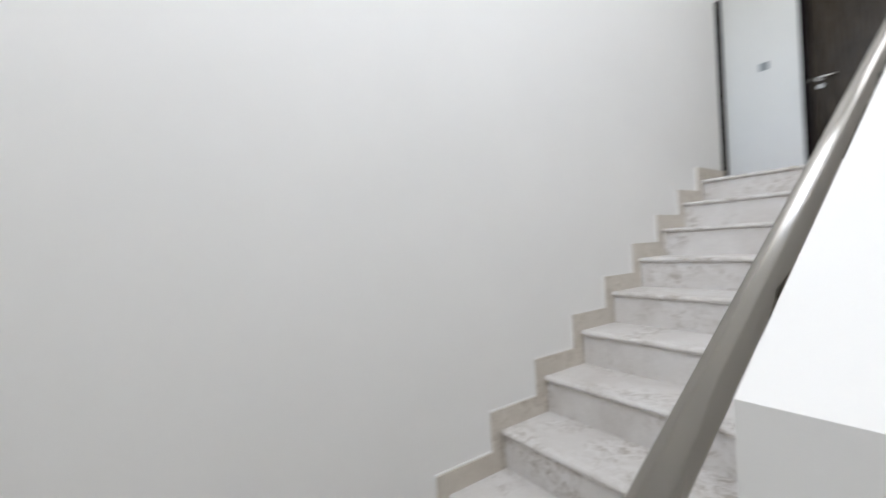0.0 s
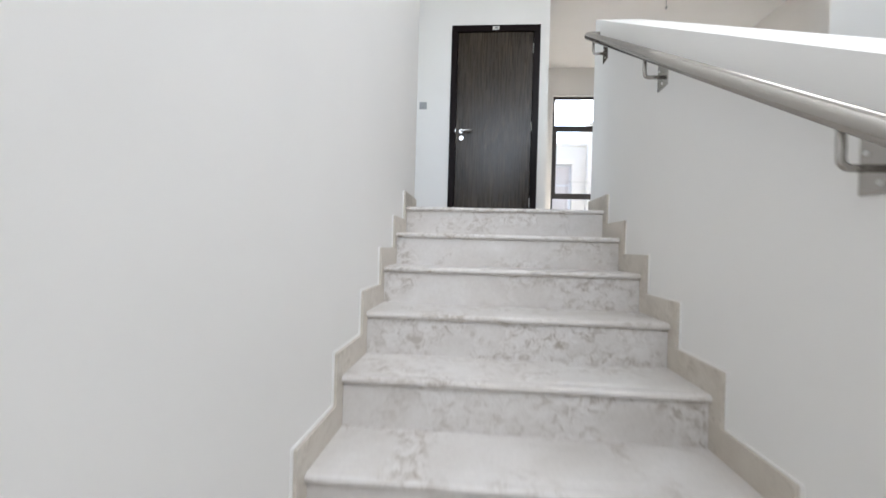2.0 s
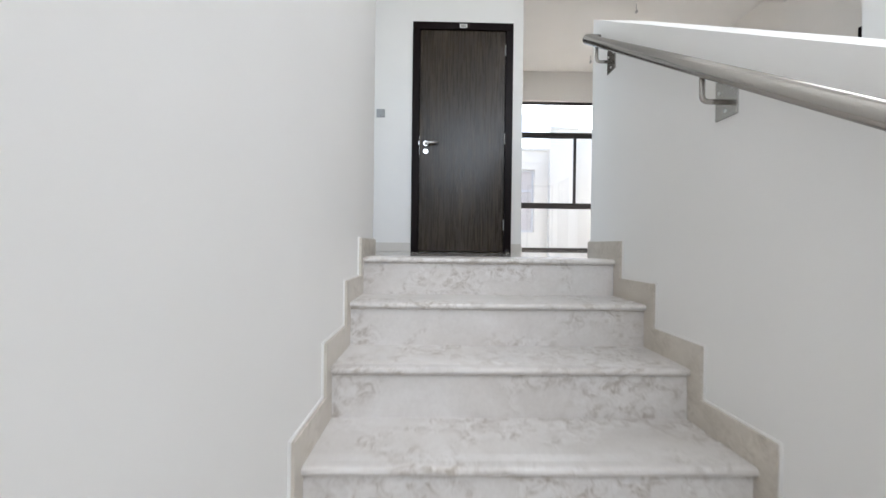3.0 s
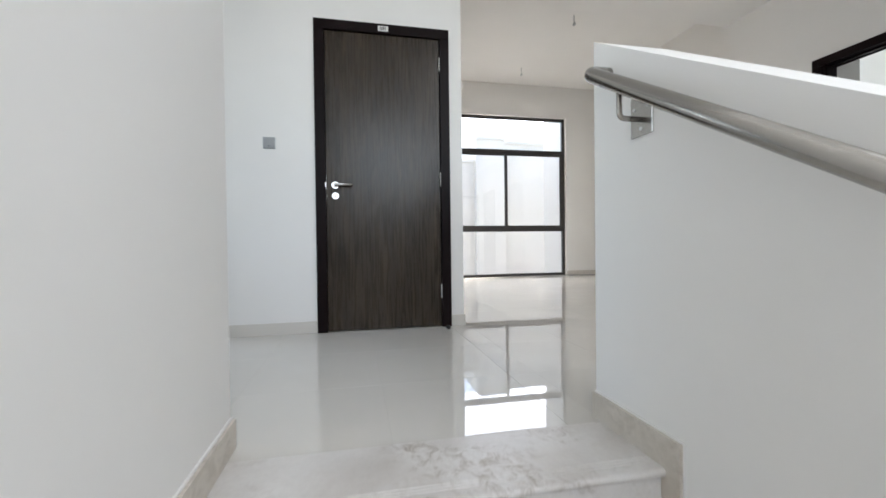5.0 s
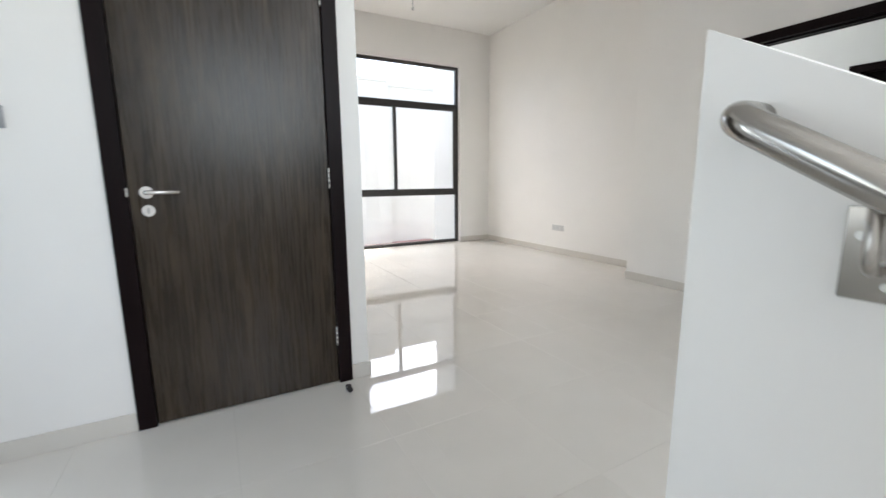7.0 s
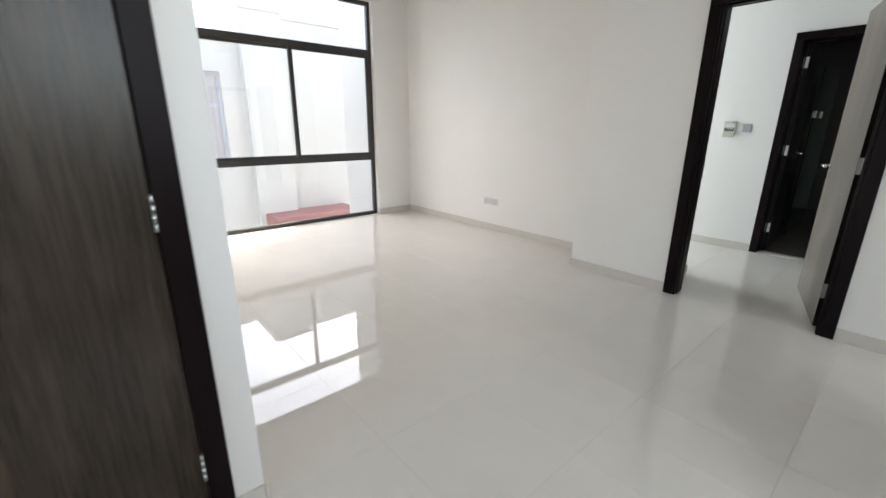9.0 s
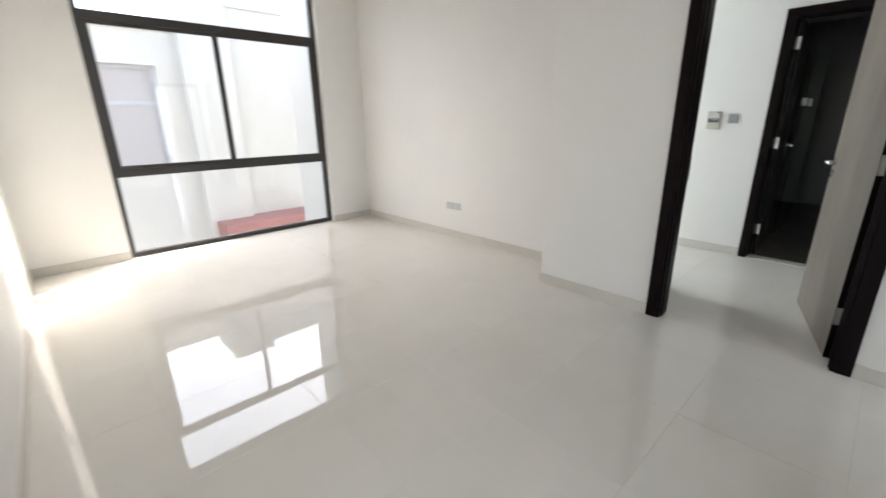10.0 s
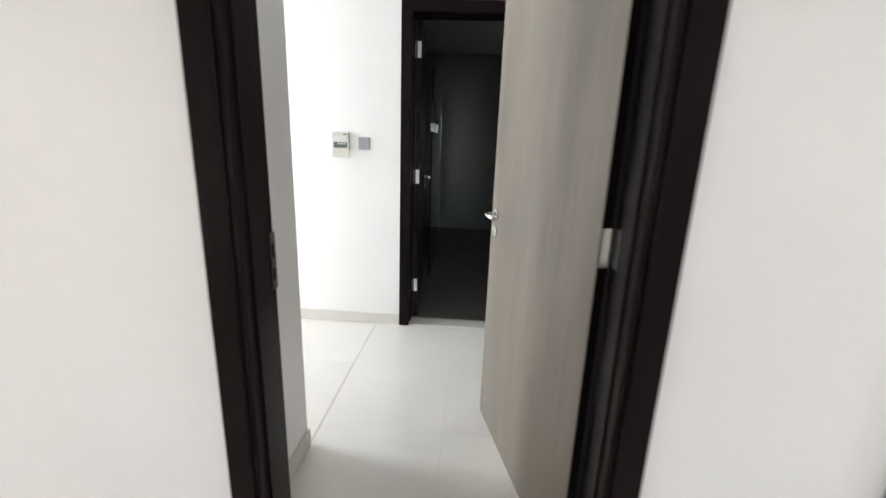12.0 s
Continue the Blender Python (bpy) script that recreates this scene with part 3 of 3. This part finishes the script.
w2 = tagged(empty("window_2"), "tall dark-framed window onto a slatted screen", "window", "", "structure")
ya, yb = RY - 0.14, RY - 0.08
bar_frame(w2, [(RW0, RW0 + 0.06, ya, yb, 0, 3.03), (RW1 - 0.06, RW1, ya, yb, 0, 3.03), (RW0 + 0.06, RW1 - 0.06, ya, yb, 0, 0.06), (RW0 + 0.06, RW1 - 0.06, ya, yb, 2.98, 3.03),
               (RW0 + 0.06, RW1 - 0.06, ya, yb, 2.46, 2.52), (-2.77, -2.65, ya, yb, 0.06, 2.46), (-2.80, -2.76, ya, yb, 2.52, 2.98)])
pane(w2, RW0 + 0.05, -2.775, ya + 0.03, ya + 0.036, 0.05, 3.0)
pane(w2, -2.755, RW1 - 0.05, ya + 0.03, ya + 0.036, 0.05, 3.0)


# ---- outside ----
structure("facade_fin", boxes((XW + 0.22, 7.6, -4.75, -4.5, -4, 6.5)), RENDERED, "pale rendered wall beside the window outside", "wall")
house = tagged(empty("house"), "pale rendered house across the light well", "house")
bm = boxes((10.2, 12.0, -3.65, -2.5 - 0.75, -4, 2.9), (10.2, 12.0, -2.3, 8, -4, 2.9), (10.2, 12.0, -3.25, -2.3, -4, 0.5), (10.2, 12.0, -3.25, -2.3, 2.35, 2.9), (10.0, 12.0, -4.48, -3.65, -4, 3.5), (10.2, 12.0, -14, -4.48, -4, 3.45))
part("wall", bm, RENDERED, house)
bm = boxes((10.15, 12.05, -14, -4.48, 3.45, 3.53), (9.95, 12.05, -4.48, -3.65, 3.5, 3.58), (10.15, 12.05, -3.65, 8, 2.9, 2.98))
part("parapet", bm, RENDERED, house)
hwin = part("window", boxes((10.32, 10.38, -3.25, -3.19, 0.5, 2.35), (10.32, 10.38, -2.36, -2.3, 0.5, 2.35), (10.32, 10.38, -3.19, -2.36, 0.5, 0.56), (10.32, 10.38, -3.19, -2.36, 2.29, 2.35), (10.32, 10.38, -3.19, -2.36, 1.7, 1.76)), GREY_PLASTIC, house, "pale grey window frame")
part("pane", boxes((10.35, 10.36, -3.19, -2.36, 0.56, 2.29)), DULL_PANE, hwin)
part("canopy", box(bmesh.new(), 9.4, 10.19, -5.7, -3.75, -0.9, -0.5, 0.01), RED, house, "dull red board above an entrance")

structure("balcony_floor", boxes((-9.2, 0.6, -11.6, RY - 0.2, -0.3, -0.03)), RENDERED, "pale balcony floor outside the window", "floor")
structure("wall_balcony", boxes((-9.5, -9.2, -11.6, RY - 0.2, -0.3, 4.0), (-9.2, -4.41, RY - 0.2, RY, -0.3, 3.62), (0.4, 0.6, -11.6, RY - 0.2, -0.3, 4.0)), RENDERED, "pale rendered balcony side wall", "wall")
# unseen slab, added to keep sun patches off the big room's floor
structure("sun_blocking_slab", boxes((-9.5, 0.6, -11.6, RY - 0.2, 3.62, 3.9)), RENDERED, "unseen pale slab added over the balcony to block sun", "ceiling")
screen = tagged(empty("slatted_screen"), "grey metal screen of horizontal slats on the balcony", "screen")
slat = None
for k in range(50):
    if slat is None:
        bm = boxes((-4.27, 0.39, -0.024, 0.024, -0.0025, 0.0025))
        bm.transform(Matrix.Rotation(radians(-40), 4, "X"))
        s_ob = part("slat", bm, SLAT, screen)
        slat = s_ob.data
    else:
        s_ob = new("slat", slat)
        s_ob.parent = screen
    s_ob.location = (0, -11.4, 0.12 + k * 0.068)
for x in (-4.22, -3.2, -2.25, -1.3, -0.35, 0.35):
    part("post", boxes((x - 0.02, x + 0.02, -11.475, -11.435, -0.03, TOP)), SLAT, screen)
part("rail", tube(bmesh.new(), [(-4.27, -11.3, 0.95), (0.39, -11.3, 0.95)], 0.022, 12), SLAT, screen)
for z in (0.06, 3.52):
    part("rail", boxes((-4.2, 0.32, -11.475, -11.425, z - 0.03, z + 0.03)), SLAT, screen)

wire = tagged(empty("bent_wire"), "thin dark bent wire hooked on the balcony rail", "wire")
for x, l in ((-3.0, 0.16), (-3.25, 0.22)):
    a, b, c, d = Vector((x, -11.27, 0.97)), Vector((x, -11.25, 0.97 - l)), Vector((x - 0.16, -11.25, 0.97 - l)), Vector((x - 0.16, -11.25, 1.02 - l))
    part("loop", tube(bmesh.new(), [a] + bend(a, b, c, 0.04) + bend(b, c, d, 0.03) + [d], 0.007, 8), BLACK, wire)

structure("lawn", boxes((-60, 40, -90, -16, -4.0, -3.985)), LAWN, "bright green lawn outside", "lawn")


def palm(x, y, h, seed):
    rng = random.Random(seed)
    p = tagged(empty("palm_tree", pose(x, y, -4)), "palm tree with arching green fronds", "tree", "palms in the garden")
    pts = [(0.25 * math.sin(k / 8 * 1.4), 0, h * k / 8) for k in range(9)]
    part("trunk", tube(bmesh.new(), pts, 0.16, 10), BARK, p)
    bm = bmesh.new()
    top = Vector(pts[-1])
    for f in range(26):
        az, rise = f * 2.4 + rng.random(), rng.uniform(-0.1, 1.1)
        d, length = Vector((math.cos(az), math.sin(az), 0)), rng.uniform(1.7, 2.5)
        side = Vector((-d.y, d.x, 0))
        prev = None
        for k in range(15):
            u = k / 14
            c = top + d * length * u * math.cos(rise * 0.5) + Vector((0, 0, length * (u * rise - 1.15 * u * u)))
            if prev is not None:
                w = 0.62 * math.sin(math.pi * min(1, 0.12 + u * 0.9)) + 0.05
                for sg in (-1, 1):
                    tip = c + side * sg * w + d * 0.22 + Vector((0, 0, -0.3 * w - rng.random() * 0.08))
                    bm.faces.new([bm.verts.new(q) for q in (prev, prev.lerp(c, 0.45), tip)])
            prev = c
    part("crown", bm, FROND, p)


for a in ((-9.5, -24, 4.6, 1), (-14, -27, 5.2, 2), (-6.0, -30, 4.4, 3), (-19, -31, 5.0, 4)):
    palm(*a)

# ---- baseboards ----
def baseboard(x0, x1, y0, y1):
    bm = bmesh.new()
    box(bm, x0, x1, y0, y1, 0.0005, 0.086, 0.002)
    structure("baseboard", bm, BASE, "low cream tile baseboard along the wall", "baseboard")


B = 0.011
baseboard(XD - B, XD, YS + 0.001, D1[0])
baseboard(XD - B, XD, D1[1], D0[0])
baseboard(XD - B, XW, YS - B, YS)
baseboard(XW - B, XW, WY1, YS - B)
baseboard(XW - B, XW, YN, WY0)
baseboard(XN, XW - B, YN, YN + B)
baseboard(XN, XN + B, YN + B, YB)
baseboard(D2[1], XN + B, YB, YB + B)
baseboard(X3, D2[0], YB, YB + B)
baseboard(X3, X3 + B, D3[1], -2.6)
baseboard(2.1 - B, 2.1, YN - 0.16, YB - 0.166)
baseboard(2.1 - B, XW, YN - 0.16 - B, YN - 0.16)
baseboard(DB[1], XW, -6.5, -6.5 + B)
baseboard(X3, DB[0], -6.5, -6.5 + B)
baseboard(XW - B, XW, 0.2, 4.2)
baseboard(-4.2, RW0, RY, RY + B)
baseboard(-4.2, -4.2 + B, RY + B, -2.8)
baseboard(RW1, -0.01, RY, RY + B)
structure("threshold", box(bmesh.new(), DB[0] + 0.05, DB[1] - 0.05, -6.62, -6.5, -0.004, 0.006, 0.002), BASE, "pale stone bathroom threshold", "threshold")
structure("threshold_stone", boxes((XD, XD + WH, D0[0] + 0.04, D0[1] - 0.04, -0.01, 0.001)), BASE, "pale stone threshold in the doorway", "threshold")


# ---- switches, sockets, thermostat ----
def wall_thing(name, m, label, category, group=""):
    return tagged(empty(name, m), label, category, group)


def switch(m, size=0.082, label="square grey light switch on the wall"):
    """x along the wall, -y out of it; origin at the centre."""
    w = wall_thing("light_switch", m, label, "light switch", "light switches")
    h = size / 2
    part("plate", box(bmesh.new(), -h, h, -0.007, 0, -h, h, 0.0025), PLATE, w)
    part("rocker", box(bmesh.new(), -h * 0.86, h * 0.86, -0.0105, -0.0072, -h * 0.86, h * 0.86, 0.0015), PLATE, w)
    part("indicator", boxes((-0.006, 0.006, -0.0112, -0.0106, -h * 0.55, -h * 0.47)), BLACK, w)


def at_wall(x, y, z, deg):
    return Matrix.Translation((x, y, z)) @ Matrix.Rotation(radians(deg), 4, "Z")


switch(at_wall(XD, 0.21, 1.353, -90))
switch(at_wall(2.172, -6.5, 1.349, 180), 0.084, "square grey light switch beside the thermostat")
switch(at_wall(2.42, YS, 1.30, 0), 0.084, "square grey light switch near the closed door")


def socket(m):
    w = wall_thing("socket_outlet", m, "pair of silver-grey socket plates low on the wall", "socket")
    for x0, x1 in ((-0.125, 0.025), (0.032, 0.118)):
        pl = part("plate", box(bmesh.new(), x0, x1, -0.008, 0, -0.043, 0.043, 0.002), SILVER, w)
        n = 2 if x1 - x0 > 0.1 else 1
        for q in range(n):
            c = x0 + (q + 0.5) * (x1 - x0) / n
            for dx, dz, a, b in ((0, 0.016, 0.003, 0.008), (-0.011, -0.012, 0.004, 0.003), (0.011, -0.012, 0.004, 0.003)):
                part("slot", boxes((c + dx - a, c + dx + a, -0.0088, -0.0081, dz - b, dz + b)), PLATE, pl)


socket(at_wall(4.526, YN, 0.385, 180))


def thermostat(m):
    w = wall_thing("thermostat", m, "small cream thermostat with its flap hanging open", "thermostat")
    part("body", box(bmesh.new(), -0.058, 0.058, -0.022, 0, -0.028, 0.085, 0.004), CREAM, w)
    part("display", box(bmesh.new(), -0.044, 0.044, -0.0235, -0.0215, 0.026, 0.06, 0.001), SILVER, w)
    part("key_panel", box(bmesh.new(), -0.048, 0.048, -0.0235, -0.0215, -0.02, 0.018, 0.001), LCD, w)
    for k in range(3):
        part("button", box(bmesh.new(), -0.018 + k * 0.02, -0.005 + k * 0.02, -0.0255, -0.023, 0.003, 0.013, 0.001), CREAM, w)
    fl = box(bmesh.new(), -0.056, 0.056, -0.0025, 0.0025, -0.058, 0.0, 0.001)
    fl.transform(Matrix.Translation((0, -0.022, -0.027)) @ Matrix.Rotation(radians(-9), 4, "X"))
    part("flap", fl, CREAM, w)
    part("marking", boxes((0.022, 0.046, -0.0232, -0.0221, 0.068, 0.075)), GREEN_INK, w)


thermostat(at_wall(2.335, -6.5, 1.335, 180))


def door_stop(x, y):
    d = tagged(empty("door_stop", pose(x, y, 0)), "small steel door stop with a black rubber cap", "door stop")
    part("post", tube(bmesh.new(), [(0, 0, 0), (0, 0, 0.004), (0, 0, 0.03)], 0.016, 16), CHROME, d)
    part("rubber", tube(bmesh.new(), [(-0.036, 0, 0.02), (0.004, 0.0, 0.02)], 0.014, 12), BLACK, d)


door_stop(1.99, -1.03)


def lamp_wire(x, y):
    d = tagged(empty("ceiling_wire", pose(x, y, TOP)), "short capped lamp wire hanging from the ceiling", "lamp wire", "lamp wires")
    part("cable", tube(bmesh.new(), [(0, 0, 0), (0.004, 0.002, -0.05), (-0.004, 0.0, -0.11)], 0.006, 8), GREY_PLASTIC, d)
    part("connector", box(bmesh.new(), -0.018, 0.02, -0.012, 0.012, -0.135, -0.1, 0.003), GREY_PLASTIC, d)


lamp_wire(5.65, -3.17)
lamp_wire(4.0, -3.22)

# bathroom: glass shower screen and fittings
shower = tagged(empty("shower_screen"), "clear green-tinted glass shower screen with chrome clips", "shower screen")
part("glass_panel", boxes((1.80, 1.81, -8.6, -7.56, 0.05, 2.05)), SHOWER, shower)
for y in (-7.62, -7.98):
    part("clamp", box(bmesh.new(), 1.785, 1.825, y - 0.03, y + 0.03, 1.47, 1.55, 0.003), HINGE, shower)

# ---- tiles ----
P, G = 0.602, 0.0007
tile_meshes = {}


def tile_mesh(w, d):
    key = (round(w, 3), round(d, 3))
    if key not in tile_meshes:
        bm, c = bmesh.new(), 0.0005
        lo = [bm.verts.new((x, y, -0.01)) for x, y in ((0, 0), (w, 0), (w, d), (0, d))]
        mid = [bm.verts.new((x, y, -c)) for x, y in ((0, 0), (w, 0), (w, d), (0, d))]
        hi = [bm.verts.new((x, y, 0)) for x, y in ((c, c), (w - c, c), (w - c, d - c), (c, d - c))]
        for a, b in ((lo, mid), (mid, hi)):
            for i in range(4):
                j = (i + 1) % 4
                bm.faces.new((a[i], a[j], b[j], b[i]))
        bm.faces.new(hi)
        me = bpy.data.meshes.new("floor_tile")
        bm.to_mesh(me)
        bm.free()
        me.materials.append(TILE)
        tile_meshes[key] = me
    return tile_meshes[key]


def tiles(parent, x0, x1, y0, y1, ox=0.886, oy=-1.083):
    i0, i1 = math.floor((x0 - ox) / P), math.ceil((x1 - ox) / P)
    j0, j1 = math.floor((y0 - oy) / P), math.ceil((y1 - oy) / P)
    for i in range(i0, i1):
        for j in range(j0, j1):
            a, b = max(x0, ox + i * P + G / 2), min(x1, ox + (i + 1) * P - G / 2)
            c, d = max(y0, oy + j * P + G / 2), min(y1, oy + (j + 1) * P - G / 2)
            if b - a > 0.01 and d - c > 0.01:
                t = new("floor_tile", tile_mesh(b - a, d - c))
                t.parent, t.location = parent, (a, c, 0)


floor = bpy.data.objects["floor_slab"]
tiles(floor, 0.317, XD, YR, 2.4)
tiles(floor, 0.3, XD, -2.6, YR)
tiles(floor, XD, XW, -2.6, YS)
tiles(floor, 0.35, XW, YB, -2.6)
tiles(floor, XN, XW, YN, YB)
tiles(floor, XD, XW, D0[0], 4.2)
tiles(floor, 0.35, 2.1, -6.5, YB)
tiles(floor, 2.1, XW, -6.5, YN - 0.16)
tiles(floor, -4.2, 0.35, RY, -2.8)
